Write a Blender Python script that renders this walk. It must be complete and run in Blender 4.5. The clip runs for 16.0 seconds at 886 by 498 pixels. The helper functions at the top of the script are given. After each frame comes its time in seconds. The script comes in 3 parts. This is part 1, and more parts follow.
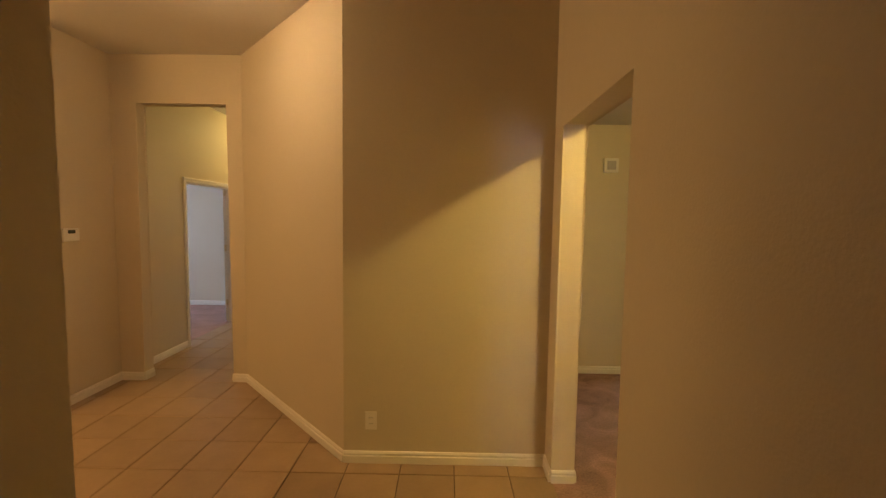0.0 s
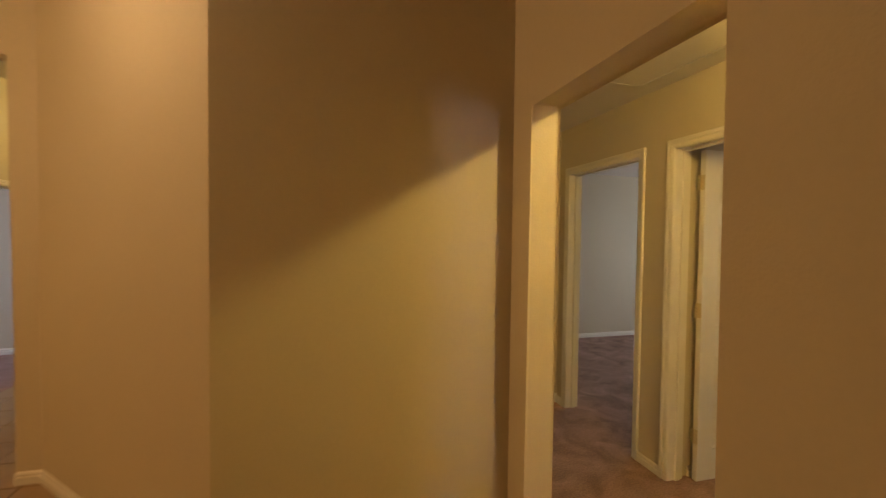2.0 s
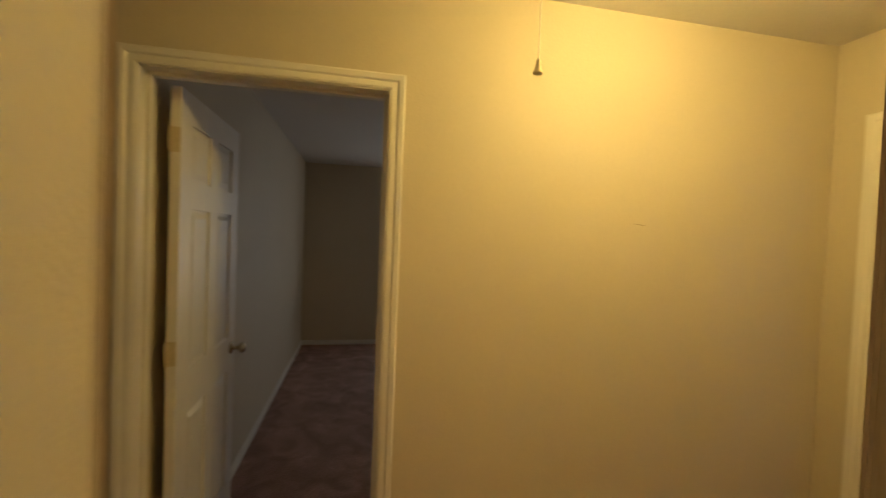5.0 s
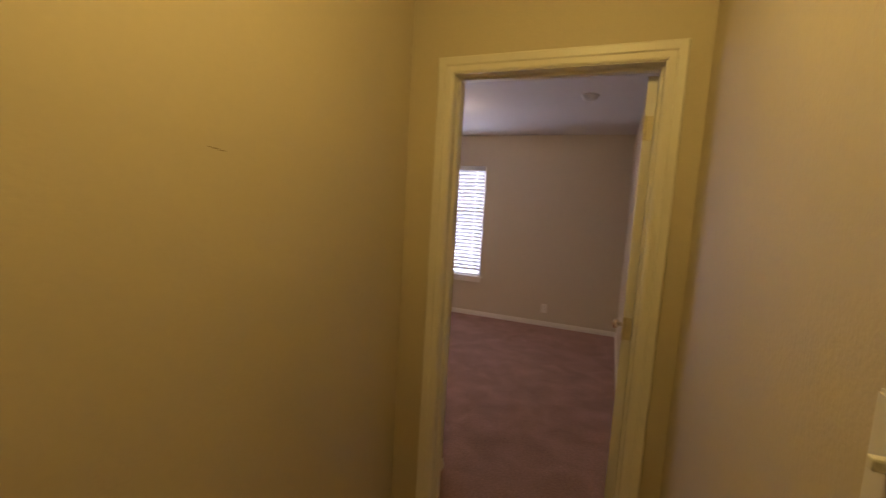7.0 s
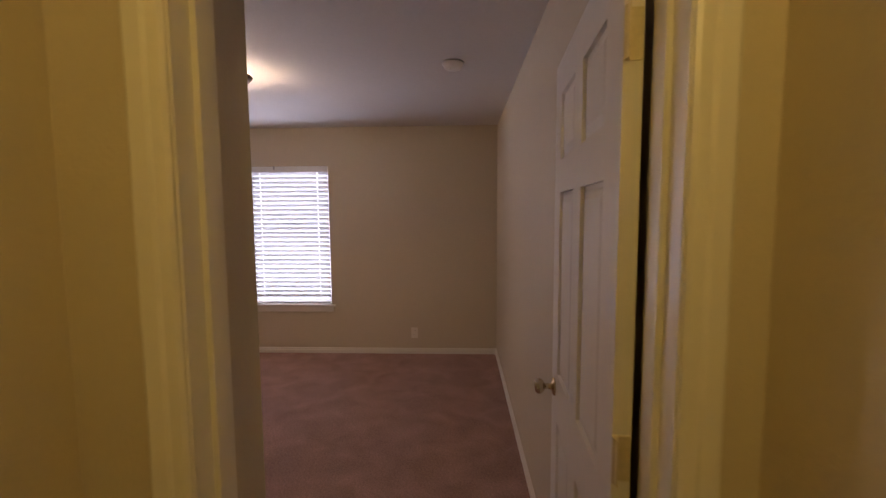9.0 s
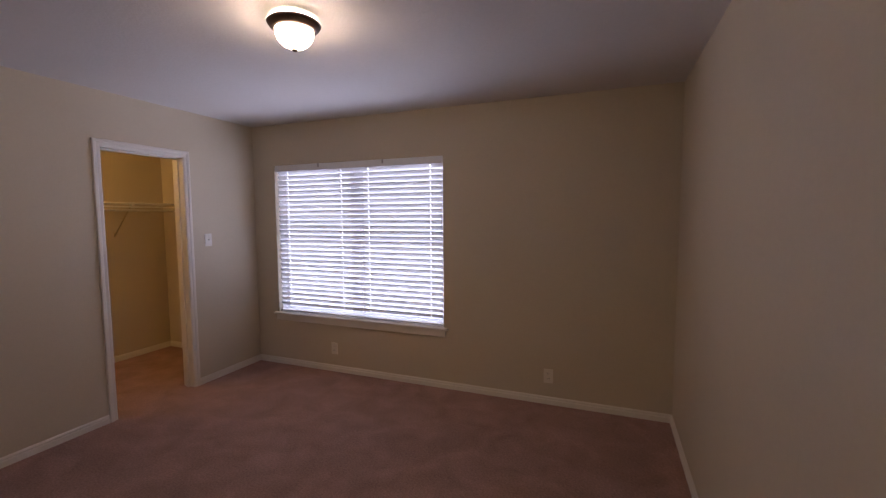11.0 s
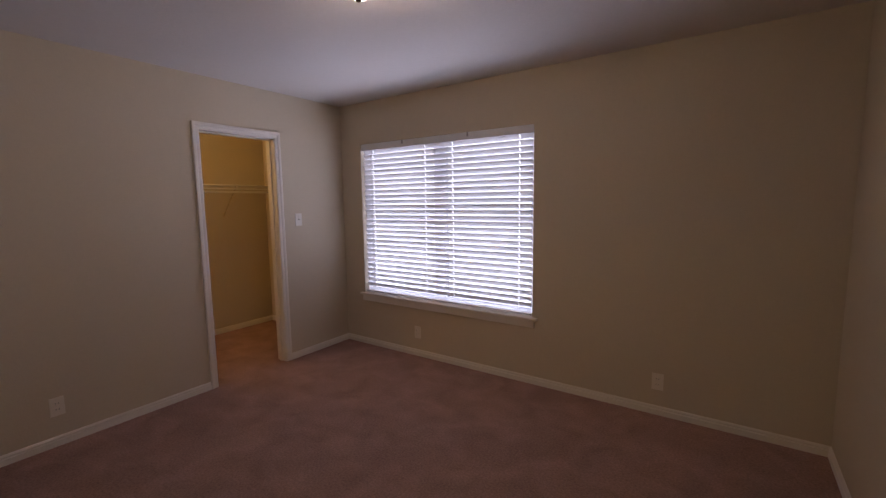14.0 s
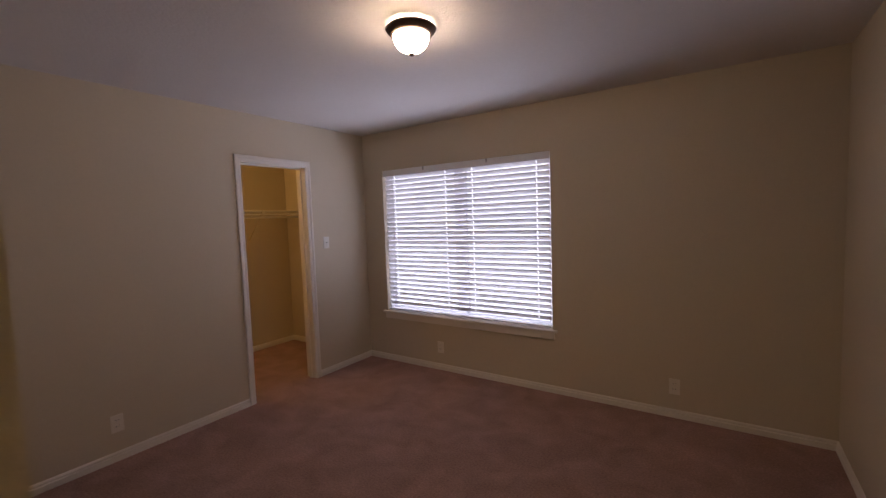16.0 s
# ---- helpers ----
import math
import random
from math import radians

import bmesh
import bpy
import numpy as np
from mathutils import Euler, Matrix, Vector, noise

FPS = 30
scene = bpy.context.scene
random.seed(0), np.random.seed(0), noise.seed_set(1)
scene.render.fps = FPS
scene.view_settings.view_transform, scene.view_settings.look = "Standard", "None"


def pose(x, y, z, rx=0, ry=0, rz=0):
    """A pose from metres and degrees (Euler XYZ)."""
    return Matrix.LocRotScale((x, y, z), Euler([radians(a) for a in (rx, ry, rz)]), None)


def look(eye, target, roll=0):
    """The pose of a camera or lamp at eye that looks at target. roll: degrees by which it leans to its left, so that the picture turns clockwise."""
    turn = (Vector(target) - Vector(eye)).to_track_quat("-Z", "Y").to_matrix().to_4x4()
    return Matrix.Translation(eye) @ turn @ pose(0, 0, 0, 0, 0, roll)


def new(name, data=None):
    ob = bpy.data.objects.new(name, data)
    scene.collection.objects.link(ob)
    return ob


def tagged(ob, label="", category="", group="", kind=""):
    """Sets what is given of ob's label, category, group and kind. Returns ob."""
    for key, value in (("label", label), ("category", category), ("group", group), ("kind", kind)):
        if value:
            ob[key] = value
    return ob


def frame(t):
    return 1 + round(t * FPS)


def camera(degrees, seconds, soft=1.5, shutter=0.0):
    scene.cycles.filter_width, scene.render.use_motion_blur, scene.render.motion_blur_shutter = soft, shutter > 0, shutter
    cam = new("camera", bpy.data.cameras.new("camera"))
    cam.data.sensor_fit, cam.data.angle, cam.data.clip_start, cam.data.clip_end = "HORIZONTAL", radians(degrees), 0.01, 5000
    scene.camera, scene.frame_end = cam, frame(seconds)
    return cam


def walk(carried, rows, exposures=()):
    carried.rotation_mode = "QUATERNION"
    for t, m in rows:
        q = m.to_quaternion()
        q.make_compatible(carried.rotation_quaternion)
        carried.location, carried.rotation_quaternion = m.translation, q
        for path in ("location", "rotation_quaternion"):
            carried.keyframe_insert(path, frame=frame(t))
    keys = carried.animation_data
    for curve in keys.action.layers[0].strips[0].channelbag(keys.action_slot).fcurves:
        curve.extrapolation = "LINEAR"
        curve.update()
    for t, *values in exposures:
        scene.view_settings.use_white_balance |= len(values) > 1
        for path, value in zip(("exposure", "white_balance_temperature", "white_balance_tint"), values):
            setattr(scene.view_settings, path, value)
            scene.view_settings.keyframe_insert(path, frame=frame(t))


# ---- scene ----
cam = camera(93.0, 16.0, soft=1.3, shutter=0.4)
PATH = [
    (0, (-0.588, -2.593, 1.539), (-0.61, -0.599, 1.39), 0.8),
    (0.5, (-0.629, -2.523, 1.535), (-0.532, -0.527, 1.454), 1.4),
    (1, (-0.753, -2.411, 1.51), (-0.554, -0.421, 1.536), 1.4),
    (1.5, (-0.788, -2.152, 1.471), (-0.496, -0.174, 1.411), 0.4),
    (2, (-0.789, -1.851, 1.499), (-0.254, 0.075, 1.439), 0.7),
    (2.5, (-0.799, -1.561, 1.481), (0.087, 0.231, 1.45), -0.3),
    (3, (-0.75, -1.295, 1.466), (0.48, 0.28, 1.399), 0.3),
    (3.2, (-0.725, -1.187, 1.478), (0.65, 0.262, 1.382), 0.7),
    (5.3, (-0.160, -0.448, 1.536), (1.708, -1.155, 1.44), 1.7),
    (5.5, (-0.075, -0.456, 1.539), (1.705, -1.358, 1.4), 1.4),
    (6, (0.109, -0.619, 1.549), (1.588, -1.949, 1.345), 1.6),
    (6.5, (0.256, -0.738, 1.515), (1.416, -2.356, 1.318), 3.0),
    (7, (0.400, -0.877, 1.519), (1.132, -2.725, 1.304), 3.3),
    (7.5, (0.478, -1.084, 1.519), (0.777, -3.051, 1.315), 1.0),
    (8, (0.538, -1.324, 1.511), (0.594, -3.312, 1.302), 0.4),
    (8.2, (0.566, -1.429, 1.499), (0.585, -3.418, 1.295), 1.0),
    (10.3, (0.652, -2.665, 1.604), (1.094, -4.612, 1.484), -2.0),
    (10.5, (0.675, -2.77, 1.575), (1.215, -4.69, 1.419), -1.1),
    (11, (0.699, -2.993, 1.532), (1.427, -4.85, 1.375), -0.3),
    (11.5, (0.706, -3.187, 1.516), (1.552, -4.995, 1.393), 0.1),
    (12, (0.711, -3.298, 1.503), (1.655, -5.055, 1.348), -1.0),
    (12.5, (0.717, -3.361, 1.502), (1.702, -5.092, 1.314), -1.6),
    (13, (0.723, -3.384, 1.488), (1.769, -5.077, 1.287), -1.5),
    (13.5, (0.74, -3.357, 1.486), (1.833, -5.018, 1.267), -1.3),
    (14, (0.762, -3.307, 1.478), (1.887, -4.945, 1.251), -0.8),
    (14.5, (0.781, -3.262, 1.466), (1.927, -4.884, 1.227), -0.7),
    (15, (0.799, -3.191, 1.469), (1.92, -4.834, 1.258), -0.3),
    (15.5, (0.811, -3.091, 1.488), (1.904, -4.757, 1.314), -0.2),
    (16, (0.827, -2.977, 1.518), (1.939, -4.633, 1.375), -2.0),
]
walk(cam, [(t, look(eye, target, roll)) for t, eye, target, roll in PATH],
     [(0, 0.90, 6600, 12), (1.5, 0.73, 6850, 13), (3.0, 0.43, 7000, 13.5), (5.5, -0.38, 6150, 9), (6.2, -0.83, 6250, 10), (7.0, -1.14, 6700, 12), (8.2, -1.27, 7200, 14),
      (10.3, -1.46, 6500, 13), (11.0, -1.71, 6500, 13), (14.5, -1.85, 6800, 13), (16.0, -1.87, 6950, 13)])

# ---- world and lights ----
world = bpy.data.worlds.new("sky")
scene.world = world
world.use_nodes = True
_n = world.node_tree.nodes
_sky = _n.new("ShaderNodeTexSky")
_sky.sky_type, _sky.sun_disc = "NISHITA", False
_sky.sun_elevation, _sky.sun_rotation = radians(40), radians(60)
world.node_tree.links.new(_sky.outputs["Color"], _n["Background"].inputs["Color"])
_n["Background"].inputs["Strength"].default_value = 0.1

sun = new("sun", bpy.data.lights.new("sun", "SUN"))
sun.data.energy, sun.data.angle, sun.data.color = 1.0, radians(10), (1.0, 0.95, 0.88)
sun.matrix_world = look((0, 0, 20), (-8, -14, 0))


def window_light(name, at, target, width, height, watts, color=(0.74, 0.79, 1.0)):
    """The sky's light in a window's opening."""
    lamp = new(name, bpy.data.lights.new(name, "AREA"))
    lamp.data.shape, lamp.data.size, lamp.data.size_y = "RECTANGLE", width, height
    lamp.data.energy, lamp.data.color = watts, color
    lamp.matrix_world = look(at, target)
    return lamp


def bulb(name, at, watts, color, radius=0.05):
    lamp = new(name, bpy.data.lights.new(name, "POINT"))
    lamp.data.energy, lamp.data.color, lamp.data.shadow_soft_size = watts, color, radius
    lamp.location = at
    return lamp


WARM = (1.0, 0.60, 0.24)
window_light("bedroom_sky", (2.95, -7.30, 1.15), (2.95, -5.0, 2.15), 4.4, 2.9, 530, (0.71, 0.735, 1.0))
window_light("room_a_sky", (5.70, 2.3, 1.4), (3.0, 2.3, 1.2), 1.4, 1.4, 18, (0.84, 0.93, 1.0))
window_light("room_b_sky", (5.70, -1.95, 1.4), (3.0, -1.5, 1.2), 1.0, 1.4, 9.0, (0.95, 0.97, 0.95))
window_light("room_c_sky", (-7.05, 3.2, 1.4), (-4.0, 3.6, 1.2), 1.4, 1.4, 24, (0.66, 0.76, 1.0))
bulb("living_bulb", (-4.4, -1.05, 2.45), 54, (1.0, 0.58, 0.20), 0.6)
bulb("foyer_bulb", (-2.07, -0.20, 2.921), 1.8, (1.0, 0.64, 0.30), 0.02)
bulb("hall_bulb", (-2.95, 3.9, 2.70), 19, (1.0, 0.72, 0.24), 0.09)
bulb("vestibule_bulb", (0.54, -1.38, 2.28), 29, (1.0, 0.71, 0.21), 0.034)
bulb("closet_bulb", (4.95, -4.75, 2.30), 50, (1.0, 0.60, 0.21), 0.06)
bulb("bedroom_bulb", (2.085, -4.64, 2.444), 8, (1.0, 0.78, 0.56), 0.02)


# ---- materials ----
def material(name, color, rough=0.6, metal=0.0, spots=0.0, spot_scale=3.0, grain=0.0, grain_scale=120.0, distort=0.0, bump=0.0, bump_scale=150.0,
             dist=0.002, piece=0.0, coat=0.0, emit=None, emit_strength=0.0):
    m = bpy.data.materials.new(name)
    m.use_nodes = True
    nt = m.node_tree
    bsdf = nt.nodes["Principled BSDF"]
    bsdf.inputs["Roughness"].default_value = rough
    bsdf.inputs["Metallic"].default_value = metal
    bsdf.inputs["Coat Weight"].default_value = coat
    bsdf.inputs["Base Color"].default_value = (*color, 1)
    coord = nt.nodes.new("ShaderNodeTexCoord")
    geo = nt.nodes.new("ShaderNodeNewGeometry")
    value = None

    def noise_node(scale, detail=4.0, twist=0.0):
        n = nt.nodes.new("ShaderNodeTexNoise")
        n.inputs["Scale"].default_value, n.inputs["Detail"].default_value, n.inputs["Distortion"].default_value = scale, detail, twist
        nt.links.new(geo.outputs["Position"], n.inputs["Vector"])
        return n.outputs["Fac"]

    def scaled(socket, amount):
        a = nt.nodes.new("ShaderNodeMath")
        a.operation = "MULTIPLY_ADD"
        nt.links.new(socket, a.inputs[0])
        a.inputs[1].default_value, a.inputs[2].default_value = 2 * amount, 1 - amount
        return a.outputs[0]

    terms = []
    if spots:
        terms.append(scaled(noise_node(spot_scale, 5.0, distort), spots))
    if grain:
        terms.append(scaled(noise_node(grain_scale, 3.0), grain))
    if piece:
        info = nt.nodes.new("ShaderNodeObjectInfo")
        terms.append(scaled(info.outputs["Random"], piece))
    for t in terms:
        if value is None:
            value = t
        else:
            a = nt.nodes.new("ShaderNodeMath")
            a.operation = "MULTIPLY"
            nt.links.new(value, a.inputs[0])
            nt.links.new(t, a.inputs[1])
            value = a.outputs[0]
    if value is not None:
        mix = nt.nodes.new("ShaderNodeVectorMath")
        mix.operation = "SCALE"
        mix.inputs[0].default_value = color
        nt.links.new(value, mix.inputs["Scale"])
        nt.links.new(mix.outputs[0], bsdf.inputs["Base Color"])
    if bump:
        b = nt.nodes.new("ShaderNodeBump")
        b.inputs["Strength"].default_value, b.inputs["Distance"].default_value = bump, dist
        nt.links.new(noise_node(bump_scale, 3.0), b.inputs["Height"])
        nt.links.new(b.outputs["Normal"], bsdf.inputs["Normal"])
    if emit:
        bsdf.inputs["Emission Color"].default_value = (*emit, 1)
        bsdf.inputs["Emission Strength"].default_value = emit_strength
    return m


PAINT = material("wall_paint", (0.60, 0.525, 0.40), 0.62, spots=0.05, spot_scale=1.3, grain=0.03, grain_scale=60, bump=0.42, bump_scale=115, dist=0.002)
CEILING = material("ceiling_paint", (0.66, 0.63, 0.60), 0.8, spots=0.04, spot_scale=2, grain=0.04, grain_scale=50, bump=0.6, bump_scale=70, dist=0.003)
TRIM = material("trim_paint", (0.78, 0.74, 0.67), 0.35, spots=0.04, spot_scale=5, grain=0.02, grain_scale=40, bump=0.05, bump_scale=60)
DOOR = material("door_paint", (0.76, 0.72, 0.66), 0.38, spots=0.04, spot_scale=4, grain=0.03, grain_scale=25, bump=0.1, bump_scale=90)
CARPET = material("carpet", (0.40, 0.243, 0.208), 0.95, spots=0.40, spot_scale=4.5, distort=0.6, grain=0.5, grain_scale=85, bump=1.0, bump_scale=260, dist=0.008)
WORN = material("worn_carpet", (0.365, 0.225, 0.185), 0.95, spots=0.75, spot_scale=4.0, distort=1.2, grain=0.55, grain_scale=85, bump=1.0, bump_scale=260, dist=0.008)
TILE = material("floor_tile", (0.34, 0.235, 0.145), 0.42, spots=0.16, spot_scale=7, grain=0.08, grain_scale=50, bump=0.12, bump_scale=30, piece=0.10)
GROUT = material("grout", (0.14, 0.095, 0.06), 0.9, spots=0.2, spot_scale=6, grain=0.2, grain_scale=200, bump=0.4, bump_scale=300)
BRASS = material("brass", (0.62, 0.51, 0.34), 0.26, metal=1.0, spots=0.08, spot_scale=20)
HINGE = material("hinge_paint", (0.62, 0.53, 0.36), 0.4, metal=0.2, spots=0.2, spot_scale=60)
BRONZE = material("bronze", (0.075, 0.045, 0.03), 0.42, metal=0.7, spots=0.15, spot_scale=25)
PLASTIC = material("plate_plastic", (0.76, 0.74, 0.69), 0.35, spots=0.03, spot_scale=9)
GRILLE = material("chime_grille", (0.42, 0.40, 0.41), 0.5, spots=0.08, spot_scale=30)
ALMOND = material("outlet_plastic", (0.76, 0.71, 0.62), 0.38, spots=0.03, spot_scale=9)
DARK = material("slot_dark", (0.03, 0.028, 0.025), 0.6, spots=0.1)
SCREEN = material("display", (0.06, 0.07, 0.06), 0.2, spots=0.05)
VINYL = material("window_vinyl", (0.72, 0.72, 0.72), 0.4, spots=0.04)
SLAT = material("blind_slat", (0.86, 0.86, 0.86), 0.42, spots=0.03, spot_scale=4, grain=0.03, grain_scale=30)


def translucent(m, amount, tone=0.80):
    """Mixes in daylight passed through the material, as thin plastic slats do."""
    nt = m.node_tree
    mix, thru = nt.nodes.new("ShaderNodeMixShader"), nt.nodes.new("ShaderNodeBsdfTranslucent")
    thru.inputs["Color"].default_value = (tone, tone, tone + 0.02, 1)
    mix.inputs["Fac"].default_value = amount
    nt.links.new(nt.nodes["Principled BSDF"].outputs[0], mix.inputs[1])
    nt.links.new(thru.outputs[0], mix.inputs[2])
    nt.links.new(mix.outputs[0], nt.nodes["Material Output"].inputs["Surface"])


translucent(SLAT, 0.13, 0.80)
# solid frame and mullion pass no daylight; their backlit brightness is put into the material
translucent(VINYL, 0.92, 0.96)
CORD = material("cord", (0.82, 0.80, 0.76), 0.7, spots=0.05, spot_scale=30)
WIRE = material("shelf_wire", (0.78, 0.76, 0.70), 0.35, spots=0.05, spot_scale=20)
GLOW = material("lit_glass", (0.9, 0.88, 0.84), 0.3, emit=(1.0, 0.75, 0.57), emit_strength=205.0)
GLOW_WARM = material("lit_glass_warm", (0.9, 0.86, 0.78), 0.3, emit=(1.0, 0.66, 0.34), emit_strength=29.0)

GLASS = bpy.data.materials.new("window_glass")
GLASS.use_nodes = True
_g = GLASS.node_tree.nodes["Principled BSDF"]
_g.inputs["Transmission Weight"].default_value, _g.inputs["Roughness"].default_value, _g.inputs["IOR"].default_value = 1.0, 0.0, 1.05


# ---- mesh helpers ----
def box(bm, x0, x1, y0, y1, z0, z1):
    v = [bm.verts.new(p) for p in ((x0, y0, z0), (x1, y0, z0), (x1, y1, z0), (x0, y1, z0), (x0, y0, z1), (x1, y0, z1), (x1, y1, z1), (x0, y1, z1))]
    for f in ((3, 2, 1, 0), (4, 5, 6, 7), (0, 1, 5, 4), (1, 2, 6, 5), (2, 3, 7, 6), (3, 0, 4, 7)):
        bm.faces.new([v[i] for i in f])
    return v


def prism(bm, poly, z0, z1):
    lo = [bm.verts.new((x, y, z0)) for x, y in poly]
    hi = [bm.verts.new((x, y, z1)) for x, y in poly]
    bm.faces.new(lo[::-1])
    bm.faces.new(hi)
    for i in range(len(poly)):
        j = (i + 1) % len(poly)
        bm.faces.new((lo[i], lo[j], hi[j], hi[i]))


def tube(bm, p, q, r, n=8):
    p, q = Vector(p), Vector(q)
    m = Matrix.Translation((p + q) / 2) @ (q - p).to_track_quat("Z", "Y").to_matrix().to_4x4()
    bmesh.ops.create_cone(bm, cap_ends=True, segments=n, radius1=r, radius2=r, depth=(q - p).length, matrix=m)


def lathe(bm, profile, n=40, at=(0, 0, 0)):
    """Turns a profile of (radius, z) about the upright axis."""
    rings = []
    for r, z in profile:
        if r < 1e-5:
            rings.append([bm.verts.new((at[0], at[1], at[2] + z))])
        else:
            rings.append([bm.verts.new((at[0] + r * math.cos(2 * math.pi * i / n), at[1] + r * math.sin(2 * math.pi * i / n), at[2] + z)) for i in range(n)])
    for a, b in zip(rings, rings[1:]):
        for i in range(n):
            j = (i + 1) % n
            if len(a) == 1 and len(b) > 1:
                bm.faces.new((a[0], b[j], b[i]))
            elif len(b) == 1 and len(a) > 1:
                bm.faces.new((a[i], a[j], b[0]))
            elif len(a) > 1:
                bm.faces.new((a[i], a[j], b[j], b[i]))


def rounded(bm, width, segments=2):
    bmesh.ops.bevel(bm, geom=list(bm.edges), offset=width, segments=segments, affect="EDGES", profile=0.5)


def finish(bm, name, mat, smooth=False, turn=None):
    if turn is not None:
        bm.transform(turn)
    bmesh.ops.recalc_face_normals(bm, faces=bm.faces)
    me = bpy.data.meshes.new(name)
    bm.to_mesh(me)
    bm.free()
    me.materials.append(mat)
    if smooth:
        for p in me.polygons:
            p.use_smooth = True
    return me


def part(name, bm, mat, parent, label="", smooth=False, turn=None):
    ob = new(name, finish(bm, name, mat, smooth, turn))
    ob.parent = parent
    if label:
        tagged(ob, label)
    return ob


def thing(name, bm, mat, label, category, kind="", group="", smooth=False):
    return tagged(new(name, finish(bm, name, mat, smooth)), label, category, group, kind)


def holder(name, m, label, category, kind="", group=""):
    ob = new(name)
    ob.empty_display_size = 0.1
    ob.matrix_world = m
    return tagged(ob, label, category, group, kind)


# ---- walls ----
H_FOYER, H_HALL, H = 2.93, 2.87, 2.452


def wall(name, axis, a0, a1, u0, u1, height, openings=(), label="beige orange-peel painted wall", by=(0, 0), soft=0.0):
    """A wall from u0 to u1 along y (axis 'x') or x (axis 'y'), a0 to a1 thick: doorways (u0, u1, 0, z1) or one window (u0, u1, z0, z1).
    soft: the radius of the rounded plaster corners at its openings and free ends."""
    bm = bmesh.new()
    da, du = by if axis == "x" else by[::-1]
    a0, a1, u0, u1 = a0 + da, a1 + da, u0 + du, u1 + du
    openings = sorted((p + du, q + du, z0, z1) for p, q, z0, z1 in openings)

    def at(a, u, z):
        return bm.verts.new((a, u, z) if axis == "x" else (u, a, z))

    if openings and openings[0][2] > 0:
        p, q, z0, z1 = openings[0]
        outer, inner = ((u0, 0), (u1, 0), (u1, height), (u0, height)), ((p, z0), (q, z0), (q, z1), (p, z1))
        o = [[at(a, *c) for c in outer] for a in (a0, a1)]
        n = [[at(a, *c) for c in inner] for a in (a0, a1)]
        for i in range(4):
            j = (i + 1) % 4
            for k in (0, 1):
                bm.faces.new((o[k][i], o[k][j], n[k][j], n[k][i]))
            bm.faces.new((o[0][i], o[0][j], o[1][j], o[1][i]))
            bm.faces.new((n[0][i], n[0][j], n[1][j], n[1][i]))
    else:
        outline = [(u0, 0)]
        for p, q, z0, z1 in openings:
            outline += [(p, 0), (p, z1), (q, z1), (q, 0)]
        outline += [(u1, 0), (u1, height), (u0, height)]
        rings = [[at(a, *c) for c in outline] for a in (a0, a1)]
        bm.faces.new(rings[0])
        bm.faces.new(rings[1][::-1])
        for i in range(len(outline)):
            j = (i + 1) % len(outline)
            bm.faces.new((rings[0][i], rings[0][j], rings[1][j], rings[1][i]))
        if soft:
            bm.normal_update()
            edges = []
            for e in bm.edges:
                v, w = ((x.co.y if axis == "x" else x.co.x) for x in e.verts)
                thick = abs((e.verts[0].co - e.verts[1].co)[0 if axis == "x" else 1]) > 1e-6
                top = min(x.co.z for x in e.verts) > height - 1e-4 or max(x.co.z for x in e.verts) < 1e-4
                if not thick and not top:
                    edges.append(e)
            bmesh.ops.bevel(bm, geom=edges, offset=soft, segments=3, affect="EDGES", profile=0.5)
    return thing(name, bm, PAINT, label, "wall", "structure")


JB = 0.02   # jamb lining
FO = (0.028, -0.062)   # the foyer against the bedroom
EX = 1.25   # face of the vestibule's long wall
OPEN = Matrix.Translation((0.036, -0.227, 0)) @ Matrix.Rotation(radians(-0.7), 4, "Z") @ Matrix.Translation((0, 0.165, 0))   # this wall stands slightly askew
OT = 0.135   # its thickness
wall("wall_opening", "x", 0.0, OT, -3.9, 1.73, H_FOYER, [(-1.092, -0.165, 0, 2.06)], "beige wall with a plain uncased opening", soft=0.014).matrix_world = OPEN
wall("wall_foyer_east", "x", 0.03, 0.225, -6.515, -2.66, H_FOYER)
bm = bmesh.new()
prism(bm, [(x + FO[0], y + FO[1]) for x, y in ((-1.250, 0), (0.06, 0), (0.06, 0.12), (-1.204, 0.12))], 0, H_FOYER)
thing("wall_front", bm, PAINT, "beige painted wall facing the entry", "wall", "structure")
bm = bmesh.new()
prism(bm, [(x + FO[0], y + FO[1]) for x, y in ((-1.250, 0), (-1.204, 0.12), (-2.363, 1.32), (-2.448, 1.235))], 0, H_FOYER)
thing("wall_diagonal", bm, PAINT, "beige angled wall beside the hallway", "wall", "structure")
wall("wall_hall", "y", 1.235, 1.355, -3.62, -2.448, H_FOYER, [(-3.405, -2.575, 0, 2.525)], "beige wall with a tall plain opening", by=FO, soft=0.014)
wall("wall_hall_east", "x", -2.363, -2.243, 1.32, 5.5, H_FOYER, by=FO)
wall("wall_hall_north", "y", 5.5, 5.62, -3.76, -2.243, H_FOYER, by=FO)
wall("wall_west", "x", -3.76, -3.62, 0.42, 5.5, H_FOYER, [(2.28 - JB, 3.40 + JB, 0, 1.90 + JB)], by=FO)
wall("wall_entry", "x", -1.768, -1.648, -3.938, -1.42, H_FOYER, label="beige wall end beside the entry", by=FO, soft=0.018)
wall("wall_south", "y", -4.12, -4.0, -7.02, 0.0, H_FOYER, by=FO)
wall("wall_living_west", "x", -7.02, -6.9, -4.0, 1.0, H_FOYER, by=FO)
